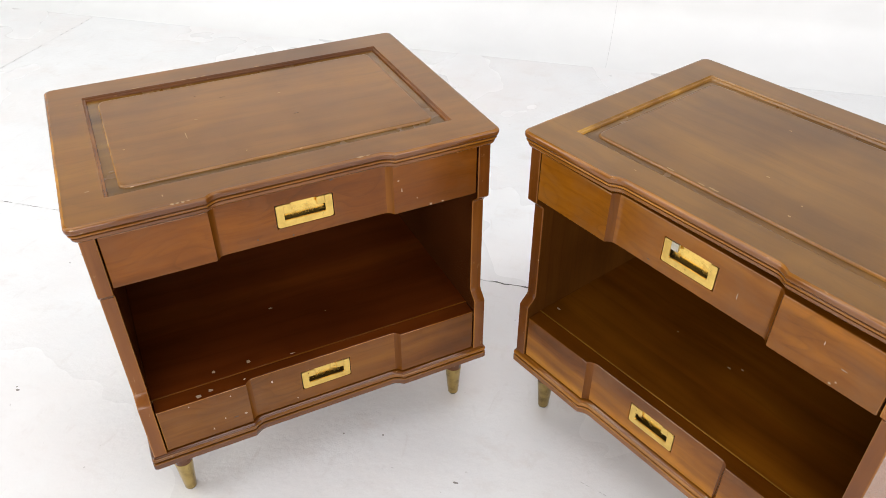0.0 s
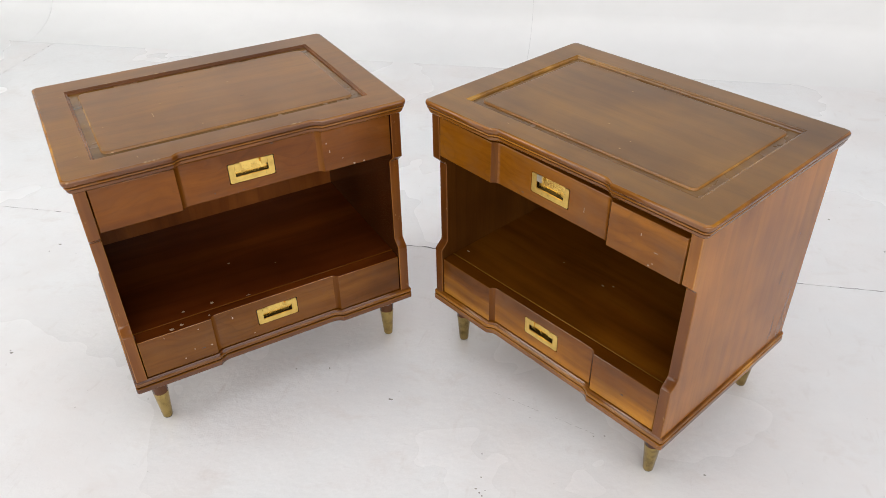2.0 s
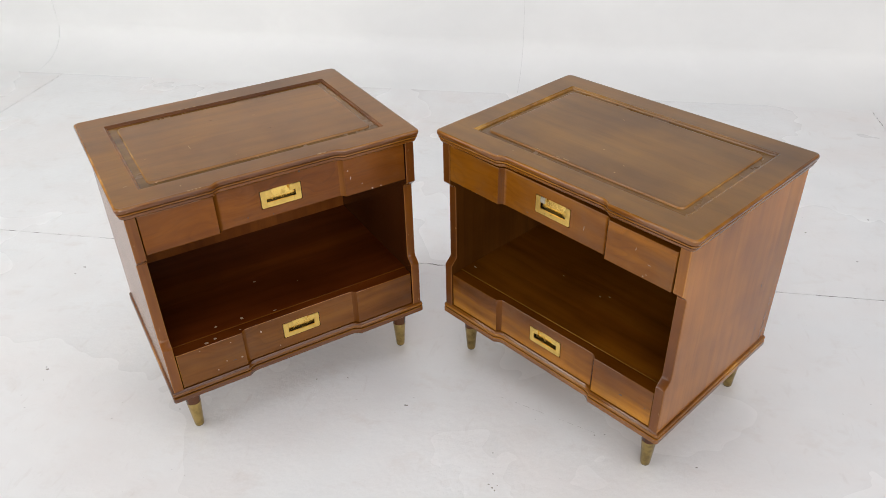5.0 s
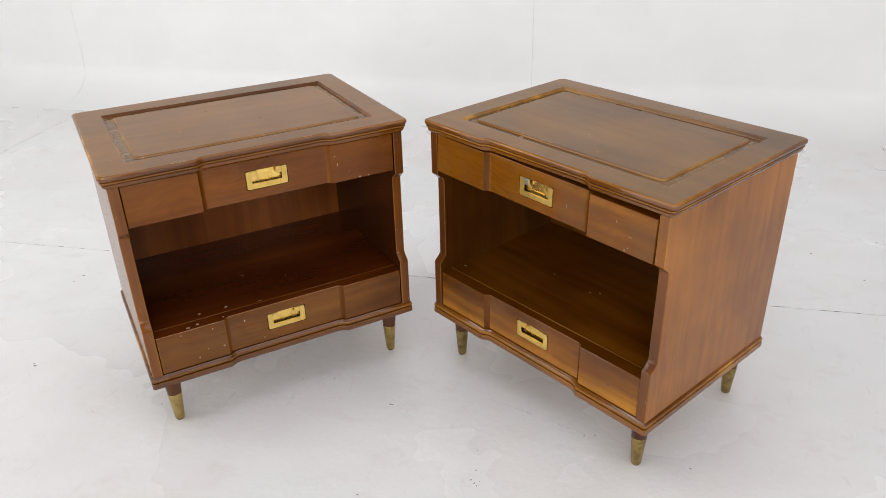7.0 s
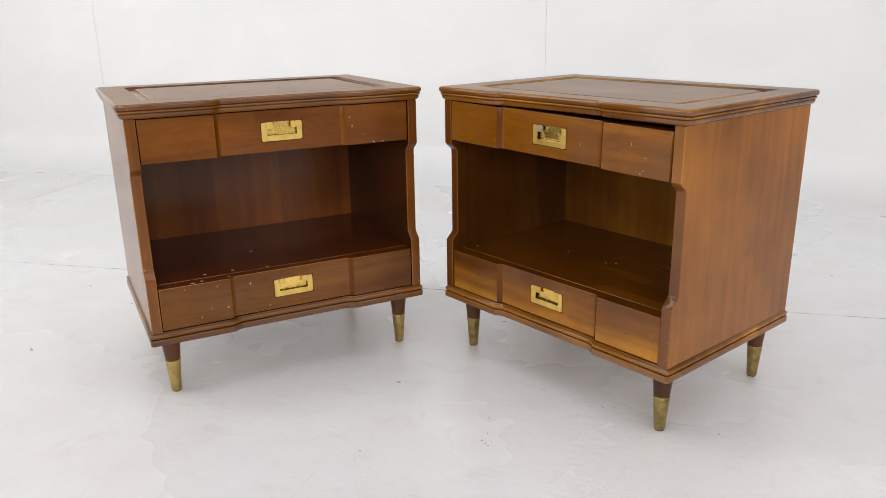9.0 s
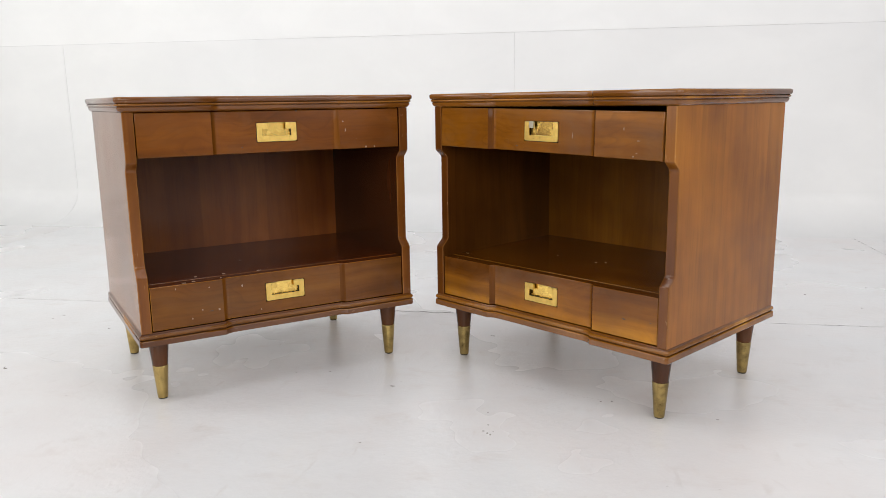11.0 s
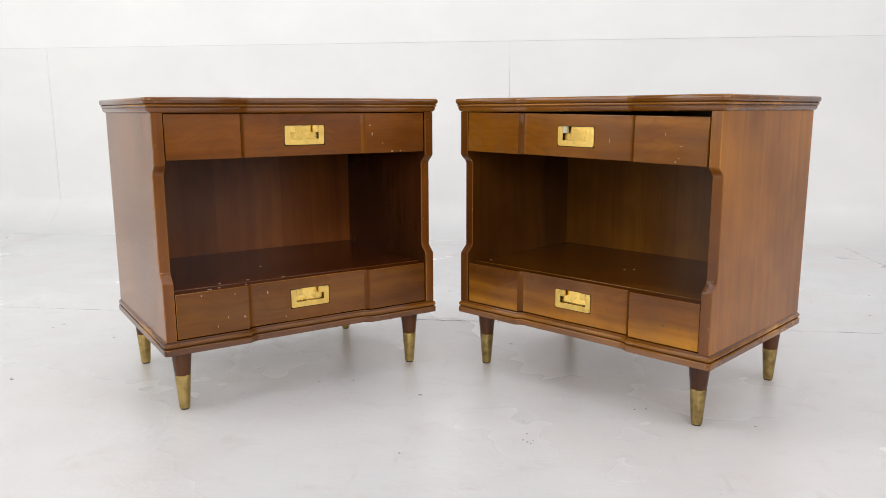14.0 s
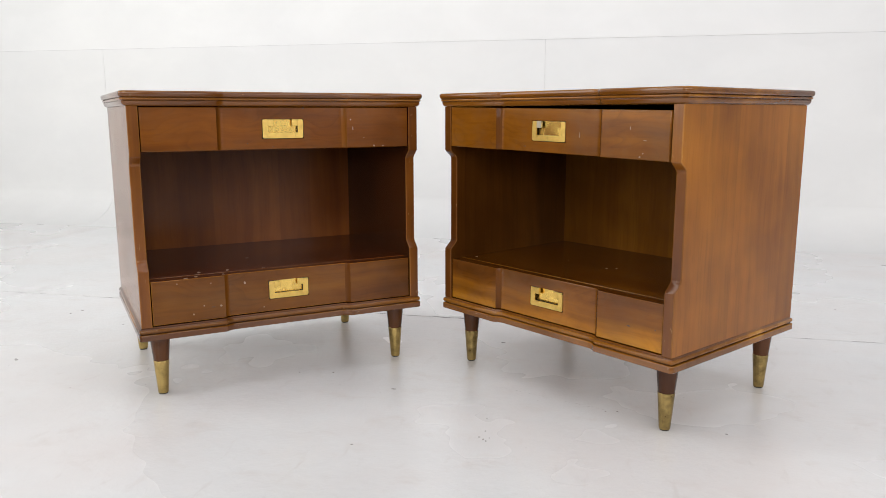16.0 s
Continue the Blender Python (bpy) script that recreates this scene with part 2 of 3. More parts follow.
RED = {"front": (red_front,) * 3, "low": (red_low,) * 3, "side": red_side, "inside": red_inside, "inner": red_inner_shaded, "shelf": red_shelf, "edge": wood_edge, "bead": wood_bead, "lip": red_trim, "tip": brass_ferrule, "trim": red_trim, "top": wood_top}
GOLD = {"front": (brown_front, brown_front, brown_front), "low": (gold_front, brown_front, gold_front), "side": gold_side, "inside": brown_inside, "inner": brown_inner_shaded, "shelf": brown_shelf, "edge": wood_bright, "bead": gold_bead, "lip": gold_bead, "tip": ferrule_dull, "trim": wood_trim, "top": brown_top}



def plain(name, color, rough=0.6):
    m, tree, bsdf = material(name)
    n1 = noise_tex(tree, place(tree, (40.0, 40.0, 40.0), 3.0), 1.0, 3.0)
    c = mix(tree, ramp(tree, n1, [(0.3, grey(0.0)), (0.7, grey(1.0))]), color, tuple(0.75 * v for v in color))
    tree.links.new(c, bsdf.inputs["Base Color"])
    bsdf.inputs["Roughness"].default_value = rough
    return m


chip_pale = plain("bare_wood_chip", (0.40, 0.285, 0.18), 0.7)
chip_gold = plain("rubbed_bare_wood", (0.36, 0.225, 0.095), 0.5)
chip_smear = plain("pale_scratch", (0.30, 0.22, 0.14), 0.6)
chip_brown = plain("brown_scuff", (0.105, 0.044, 0.007), 0.36)
chip_dark = plain("dark_nick", (0.05, 0.022, 0.008), 0.6)
crack_dark = plain("open_joint_dirt", (0.12, 0.115, 0.11), 0.9)
crack_pale = plain("hairline_dirt", (0.40, 0.39, 0.38), 0.8)
joint_fill = plain("painted_joint", (0.66, 0.66, 0.66), 0.7)
speck_grey = plain("floor_dirt", (0.26, 0.245, 0.23), 0.9)
glide_dark = plain("dark_glide", (0.03, 0.025, 0.02), 0.5)


def paint_wall(name="matt_white_wall_paint", tone=1.0):
    m, tree, bsdf = material(name)
    cloud = noise_tex(tree, place(tree, (0.8, 0.8, 1.3)), 1.0, 5.0, 0.6)
    patch = noise_tex(tree, place(tree, (3.0, 3.0, 5.0)), 1.0, 3.0, 0.6, 0.5)
    c = ramp(tree, cloud, [(0.3, (0.77, 0.775, 0.78)), (0.7, (0.83, 0.83, 0.825))])
    c = mix(tree, 0.5, c, ramp(tree, patch, [(0.4, grey(0.97)), (0.62, grey(1.02))]), "MULTIPLY")
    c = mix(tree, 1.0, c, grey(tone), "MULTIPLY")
    tree.links.new(c, bsdf.inputs["Base Color"])
    bsdf.inputs["Roughness"].default_value = 0.55
    roller = noise_tex(tree, place(tree, (220.0, 220.0, 220.0)), 1.0, 3.0)
    bump(tree, bsdf, roller, 0.05, 0.002)
    return m


def paint_floor():
    m, tree, bsdf = material("worn_white_floor_paint")
    cloud = noise_tex(tree, place(tree, (1.1, 1.1, 1.1)), 1.0, 4.0, 0.55, 0.2)
    scuff = noise_tex(tree, place(tree, (5.0, 6.0, 4.0)), 1.0, 5.0, 0.6)
    stain = noise_tex(tree, place(tree, (2.6, 3.4, 2.0), 1.0), 1.0, 4.0, 0.55)
    smudge = noise_tex(tree, place(tree, (9.0, 14.0, 10.0)), 1.0, 5.0, 0.62, 0.3)
    drag = noise_tex(tree, place(tree, (34.0, 12.0, 10.0)), 1.0, 5.0, 0.62, 0.5)
    speck = noise_tex(tree, place(tree, (62.0, 75.0, 50.0)), 1.0, 3.0, 0.55)
    c = ramp(tree, cloud, [(0.28, (0.695, 0.704, 0.712)), (0.7, (0.76, 0.762, 0.768))])
    c = mix(tree, ramp(tree, scuff, [(0.36, grey(0.0)), (0.74, grey(0.42))]), c, (0.63, 0.635, 0.645))
    c = mix(tree, ramp(tree, stain, [(0.42, grey(0.0)), (0.78, grey(0.5))]), c, (0.69, 0.63, 0.61))
    c = mix(tree, ramp(tree, smudge, [(0.56, grey(0.0)), (0.80, grey(0.42))]), c, (0.57, 0.515, 0.485))
    c = mix(tree, ramp(tree, drag, [(0.60, grey(0.0)), (0.80, grey(0.4))]), c, (0.54, 0.50, 0.48))
    c = mix(tree, ramp(tree, speck, [(0.73, grey(0.0)), (0.78, grey(0.6))]), c, (0.32, 0.30, 0.285))
    tree.links.new(c, bsdf.inputs["Base Color"])
    rough = ramp(tree, cloud, [(0.3, grey(0.24)), (0.7, grey(0.30))])
    tree.links.new(rough, bsdf.inputs["Roughness"])
    grain = noise_tex(tree, place(tree, (55.0, 55.0, 55.0)), 1.0, 6.0, 0.68)
    bump(tree, bsdf, grain, 0.23, 0.004)
    return m


# cove tone is lowered to carry the shading of the curve
wall_paint, cove_paint, floor_paint = paint_wall(tone=0.965), paint_wall("cove_paint_with_shading", 0.925), paint_floor()
unseen_floor = plain("unseen_floor_grey", (0.22, 0.215, 0.21), 0.7)
back_paint = plain("dark_grey_studio_paint", (0.11, 0.11, 0.115), 0.8)
mid_paint = plain("grey_studio_paint", (0.3, 0.3, 0.3), 0.8)


# ---- mesh helpers ----
def finish(name, bm, mat, smooth=35.0):
    bmesh.ops.recalc_face_normals(bm, faces=bm.faces[:])
    me = bpy.data.meshes.new(name)
    bm.to_mesh(me)
    bm.free()
    for m in mat if isinstance(mat, tuple) else (mat,):
        me.materials.append(m)
    if smooth:
        me.polygons.foreach_set("use_smooth", [True] * len(me.polygons))
        me.set_sharp_from_angle(angle=radians(smooth))
        me.polygons.foreach_set("use_smooth", [max(abs(c) for c in f.normal) < 0.9999 for f in me.polygons])
    return me


def part(name, bm, mat, parent, label="", smooth=35.0, m=None):
    ob = new(name, finish(name, bm, mat, smooth))
    ob.parent = parent
    if m is not None:
        ob.matrix_basis = m
    return tagged(ob, label)


def box(bm, x0, x1, y0, y1, z0, z1, bevel=0.0):
    made = bmesh.ops.create_cube(bm, size=1.0)["verts"]
    for v in made:
        v.co = Vector((x0 + (v.co.x + 0.5) * (x1 - x0), y0 + (v.co.y + 0.5) * (y1 - y0), z0 + (v.co.z + 0.5) * (z1 - z0)))
    if bevel:
        edges = list({e for v in made for e in v.link_edges})
        bmesh.ops.bevel(bm, geom=edges, offset=bevel, segments=2, profile=0.5, affect="EDGES")


def loft(bm, rings, close=True, cap_first=True, cap_last=True):
    """Rings of points with one number of points each, joined one to the next."""
    made = [[bm.verts.new(p) for p in ring] for ring in rings]
    n = len(made[0])
    for a, b in zip(made, made[1:]):
        for k in range(n if close else n - 1):
            bm.faces.new((a[k], a[(k + 1) % n], b[(k + 1) % n], b[k]))
    if cap_first:
        bm.faces.new(made[0])
    if cap_last:
        bm.faces.new(made[-1])
    return made


def lathe(bm, profile, x, y, steps=28):
    rings = [[(x + r * math.cos(2 * math.pi * k / steps), y + r * math.sin(2 * math.pi * k / steps), z) for k in range(steps)] for r, z in profile]
    return loft(bm, rings)


def rounded(x0, x1, y0, y1, r, steps=4):
    """Points of a rectangle with rounded corners, anticlockwise from the lower left."""
    out = []
    for cx, cy, a in ((x0 + r, y0 + r, 180), (x1 - r, y0 + r, 270), (x1 - r, y1 - r, 0), (x0 + r, y1 - r, 90)):
        for k in range(steps + 1):
            t = radians(a + 90 * k / steps)
            out.append((cx + r * math.cos(t), cy + r * math.sin(t)))
    return out


# ---- the studio: floor and a coved white wall ----
COVE_Y, COVE_R, COVE_H, SEAM_Z, TOP_Z = 2.798, 0.27, 0.16, 0.907, 3.3
GAP = 0.0016


def structure(ob, label, category):
    return tagged(ob, label, category, kind="structure")


def floor():
    thing = structure(new("floor"), "white painted studio floor of wide sheets with scuffs and faint stains", "floor")
    xs, ys = (-6.0, -2.30, 1.35, 6.0), (-5.0, -1.2, 1.45, COVE_Y)
    for x0, x1 in zip(xs, xs[1:]):
        for y0, y1 in zip(ys, ys[1:]):
            bm = bmesh.new()
            box(bm, x0 + GAP / 2, x1 - GAP / 2, y0 + GAP / 2, y1 - (GAP / 2 if y1 < COVE_Y else 0), -0.02, 0.0)
            # rear sheets are out of view, added in grey so fronts reflect less white
            part("floor_sheet", bm, floor_paint if y1 > 0.5 else unseen_floor, thing, smooth=0)
    bm = bmesh.new()
    box(bm, -6.0, 6.0, -5.0, COVE_Y, -0.03, -0.002)
    part("joint_filler", bm, joint_fill, thing, "dirty filled joints between the sheets", smooth=0)


def cove_profile():
    pts = [(COVE_Y, 0.0)]
    for k in range(1, 25):
        a = radians(90 * k / 24)
        pts.append((COVE_Y + COVE_R * math.sin(a), COVE_H - COVE_H * math.cos(a)))
    pts.append((COVE_Y + COVE_R, SEAM_Z - GAP / 2))
    return pts


def cyclorama():
    thing = structure(new("wall_north"), "white coved studio wall of joined painted panels", "wall")
    xs = (-6.0, -4.788, -2.447, -0.106, 2.235, 4.576, 6.0)
    pts = cove_profile()
    for x0, x1 in zip(xs, xs[1:]):
        bm = bmesh.new()
        turns = [radians(90 * k / 24) for k in range(25)] + [radians(90)]
        behind = [(y + 0.012 * math.sin(a), z - 0.012 * math.cos(a)) for (y, z), a in zip(pts, turns)]
        outline = pts + behind[::-1]
        loft(bm, [[(x, y, z) for y, z in outline] for x in (x0 + GAP / 2, x1 - GAP / 2)])
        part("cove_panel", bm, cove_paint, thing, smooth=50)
    bm = bmesh.new()
    turns = [radians(90 * k / 24) for k in range(25)]
    box(bm, -6.0, 6.0, COVE_Y + COVE_R, COVE_Y + COVE_R + 0.012, SEAM_Z + GAP / 2, TOP_Z)
    part("wall_panel", bm, wall_paint, thing, smooth=0)
    bm = bmesh.new()
    rows = [[bm.verts.new((x, y + 0.002 * math.sin(a), z - 0.002 * math.cos(a))) for (y, z), a in zip(pts, turns)] + [bm.verts.new((x, COVE_Y + COVE_R + 0.002, TOP_Z))] for x in (-6.0, 6.0)]
    for k in range(len(rows[0]) - 1):
        bm.faces.new((rows[0][k], rows[1][k], rows[1][k + 1], rows[0][k + 1]))
    part("joint_backing", bm, joint_fill, thing, "grey filler behind the panel joints", smooth=50)


def shell():
    # added surfaces out of view; tones chosen for what the stands reflect
    for name, dims, label, mat in (
        ("wall_south", (-6.0, 6.0, -5.2, -5.0, -0.03, TOP_Z), "plain grey studio wall", mid_paint),
        ("wall_west", (-6.2, -6.0, -5.2, 3.5, -0.03, TOP_Z), "plain white studio side wall", wall_paint),
        ("wall_east", (6.0, 6.2, -5.2, 3.5, -0.03, TOP_Z), "plain white studio side wall", wall_paint),
        ("ceiling", (-6.2, 6.2, -5.2, 3.5, TOP_Z, TOP_Z + 0.1), "plain dark studio ceiling", back_paint),
    ):
        bm = bmesh.new()
        box(bm, *dims)
        structure(new(name, finish(name, bm, mat, 0)), label, "ceiling" if name == "ceiling" else "wall")


floor()
cyclorama()
shell()

# ---- the nightstands ----
# x: along the front, y: from the drawer fronts to the back, z: up; metres
HALF_TOP, TOP_FRONT, TOP_BACK, TOP_HIGH, TOP_LOW = 0.3125, -0.0145, 0.4375, 0.6115, 0.5830
HALF_BODY, BODY_BACK, POST_FRONT, INNER = 0.300, 0.424, -0.003, 0.2795
STEP_OUT, STEP_IN, STEP_DEEP = 0.1360, 0.1150, 0.0095
BASE_HIGH, BASE_LOW = 0.1545, 0.128
SHELF_Z = 0.2450
UPPER, LOWER = (0.4970, 0.5814), (0.1562, 0.2446)


def front_line(half, y, deep=STEP_DEEP, steps=9, power=2):
    """The front's outline from left to right: two outer thirds and a set-back middle."""
    left = [(-half, y)]
    for k in range(steps + 1):
        s = k / steps
        left.append((-STEP_OUT + (STEP_OUT - STEP_IN) * s, y + deep * (1 - (1 - s) ** power)))
    return left + [(-x, v) for x, v in reversed(left)]


def board_outline(half, front, back, r):
    """Closed outline of the top or base: stepped front, rounded corners."""
    pts = []
    for k in range(6):
        a = radians(180 + 90 * k / 5)
        pts.append((-half + r + r * math.cos(a), front + r + r * math.sin(a)))
    pts += front_line(half, front)[1:-1]
    for k in range(6):
        a = radians(270 + 90 * k / 5)
        pts.append((half - r + r * math.cos(a), front + r + r * math.sin(a)))
    for k in range(6):
        a = radians(90 * k / 5)
        pts.append((half - r + r * math.cos(a), back - r + r * math.sin(a)))
    for k in range(6):
        a = radians(90 + 90 * k / 5)
        pts.append((-half + r + r * math.cos(a), back - r + r * math.sin(a)))
    return pts


def moulded(bm, profile, half, front, back, r):
    """Stacks the outline by a profile of (inset, z)."""
    return loft(bm, [[(x, y, z) for x, y in board_outline(half - d, front + d, back - d, max(r - d * 0.4, 0.002))] for d, z in profile], cap_first=True, cap_last=False)


PANEL = (-0.2565, 0.2565, 0.046, 0.380)


def top_board(thing, edge, bead, face, trim):
    bm = bmesh.new()
    lip = [(0.0135, 0.0), (0.0105, 0.0006), (0.0078, 0.0022), (0.0060, 0.0046), (0.0051, 0.0072), (0.0049, 0.0094), (0.0060, 0.0100), (0.0060, 0.0108),
           (0.0042, 0.0113), (0.0030, 0.0124), (0.0025, 0.0138), (0.0029, 0.0152), (0.0042, 0.0160), (0.0046, 0.0166), (0.0028, 0.0172), (0.0012, 0.0185),
           (0.0004, 0.0210), (0.0002, 0.0240), (0.0007, 0.0262), (0.0020, 0.0277), (0.0046, 0.0285)]
    lip = [(d, TOP_LOW + z) for d, z in lip]
    rings = moulded(bm, lip, HALF_TOP, TOP_FRONT, TOP_BACK, 0.012)
    for f in bm.faces:
        mid = f.calc_center_median().z - TOP_LOW
        f.material_index = 3 if 0.0096 < mid < 0.0110 or 0.0156 < mid < 0.0171 else (2 if mid < 0.0010 else (4 if mid > 0.0268 or 0.0126 < mid < 0.0146 else 1))
    outer = rings[-1]
    x0, x1, y0, y1 = PANEL
    inner = [bm.verts.new((x, y, TOP_HIGH)) for x, y in rounded(x0, x1, y0, y1, 0.002, 2)]
    edges = [bm.edges.get((outer[k], outer[k - 1])) for k in range(len(outer))]
    edges += [bm.edges.new((inner[k], inner[k - 1])) for k in range(len(inner))]
    bmesh.ops.triangle_fill(bm, edges=edges, use_beauty=True)
    # the moulded inner edge of the frame
    previous = inner
    for d, z in ((0.0012, TOP_HIGH - 0.0006), (0.0020, TOP_HIGH - 0.0022), (0.0042, TOP_HIGH - 0.0026), (0.0056, TOP_HIGH - 0.0042), (0.0060, TOP_HIGH - 0.0070)):
        ring = [bm.verts.new((x, y, z)) for x, y in rounded(x0 + d, x1 - d, y0 + d, y1 - d, 0.002, 2)]
        for k in range(len(ring)):
            f = bm.faces.new((previous[k], previous[k - 1], ring[k - 1], ring[k]))
            f.material_index = 2
        previous = ring
    part("top_frame", bm, (face, trim, bead, wood_groove_shaded, wood_rim), thing, "moulded cherry top frame with worn edges", 40)
    bm = bmesh.new()
    ground = TOP_HIGH - 0.0064
    d = 0.0210
    rings = [(0.004, ground, 0.003), (d - 0.004, ground + 0.0004, 0.012), (d, ground + 0.0006, 0.012), (d + 0.0006, ground + 0.0030, 0.012), (d + 0.0016, ground + 0.0040, 0.012), (d + 0.0034, ground + 0.0044, 0.012)]
    made = loft(bm, [[(x, y, z) for x, y in rounded(x0 + k, x1 - k, y0 + k, y1 - k, r, 5)] for k, z, r in rings], cap_first=False)
    for f in bm.faces:
        zs = [v.co.z for v in f.verts]
        if max(zs) - min(zs) > 0.0009:
            f.material_index = 1
        elif max(zs) < ground + 0.001:
            f.material_index = 2
    part("inset_panel", bm, (face, edge, wood_moat), thing, "raised cherry panel with a worn pale edge", 40)


def base(thing, trim):
    bm = bmesh.new()
    profile = ((0.0060, 0.0), (0.0008, 0.0002), (0.0, 0.0012), (0.0, 0.0110), (0.0006, 0.0124), (0.0022, 0.0131), (0.0044, 0.0134), (0.0044, 0.0146),
               (0.0020, 0.0152), (0.0005, 0.0168), (0.0001, 0.0190), (0.0005, 0.0212), (0.0018, 0.0230), (0.0038, 0.0240), (0.0038, 0.0250), (0.0060, 0.0265))
    bead = [(d, BASE_LOW + z) for d, z in profile]
    rings = moulded(bm, bead, 0.3050, -0.0075, 0.4300, 0.006)
    bm.faces.new(rings[-1])
    for f in bm.faces:
        mid = f.calc_center_median().z - BASE_LOW
        f.material_index = 1 if 0.0132 < mid < 0.0150 or 0.0238 < mid < 0.0252 else (2 if 0.0155 < mid < 0.0222 or 0.0115 < mid < 0.0132 else 0)
    part("base_moulding", bm, (trim, wood_groove_shaded, wood_rim), thing, "cherry base with a double-bead moulding", 40)


def side_panel(thing, sign, face, inner):
    """A side with its front edge scooped back beside the open shelf."""
    pts = [(POST_FRONT, BASE_HIGH)]
    notch = 0.0175
    for k in range(15):
        s = k / 14
        pts.append((POST_FRONT + notch * (0.25 - 0.25 * math.cos(math.pi * s) + 0.5 * math.sin(math.pi / 2 * s)), 0.2660 + 0.0215 * s))
    for k in range(15):
        s = k / 14
        pts.append((POST_FRONT + notch * (0.25 + 0.25 * math.cos(math.pi * s) + 0.5 * math.cos(math.pi / 2 * s)), 0.4690 + 0.0200 * s))
    pts += [(POST_FRONT, TOP_LOW), (BODY_BACK, TOP_LOW), (BODY_BACK, BASE_HIGH)]
    a, b = sorted((sign * INNER, sign * HALF_BODY))
    bm = bmesh.new()
    r = 0.0016
    rings = []
    for x, d in ((a, r), (a + r * 0.3, r * 0.3), (a + r, 0.0), (b - r, 0.0), (b - r * 0.3, r * 0.3), (b, r)):
        rings.append([(x, y + (d if y < 0.1 else 0), z) for y, z in pts])
    loft(bm, rings)
    bm.normal_update()
    # faces towards the open shelf take the copy darkened for shade
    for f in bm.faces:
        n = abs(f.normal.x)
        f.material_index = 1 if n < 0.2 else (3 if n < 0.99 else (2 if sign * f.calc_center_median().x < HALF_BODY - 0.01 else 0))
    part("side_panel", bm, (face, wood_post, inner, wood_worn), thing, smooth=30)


def carcass(thing, tone):
    bm = bmesh.new()
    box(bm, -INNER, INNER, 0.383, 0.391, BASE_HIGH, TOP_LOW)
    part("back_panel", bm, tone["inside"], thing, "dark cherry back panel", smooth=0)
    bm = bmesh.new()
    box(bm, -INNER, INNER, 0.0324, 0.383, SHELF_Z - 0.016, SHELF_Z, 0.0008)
    part("shelf", bm, tone["shelf"], thing, "red-brown lacquered open shelf, darkened for the recess's shade")
    bm = bmesh.new()
    box(bm, -INNER, INNER, 0.0304, 0.0321, SHELF_Z - 0.012, SHELF_Z + 0.0004, 0.0004)
    part("shelf_lip", bm, tone["lip"], thing, "thin worn front lip of the shelf")
    bm = bmesh.new()
    box(bm, -INNER, INNER, 0.060, 0.383, 0.4935, 0.4965, 0.0008)
    part("dust_board", bm, tone["inside"], thing)
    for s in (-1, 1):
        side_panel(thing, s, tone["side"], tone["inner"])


HANDLE_W, HANDLE_H, PLATE_DEEP = 0.0865, 0.0392, 0.0078


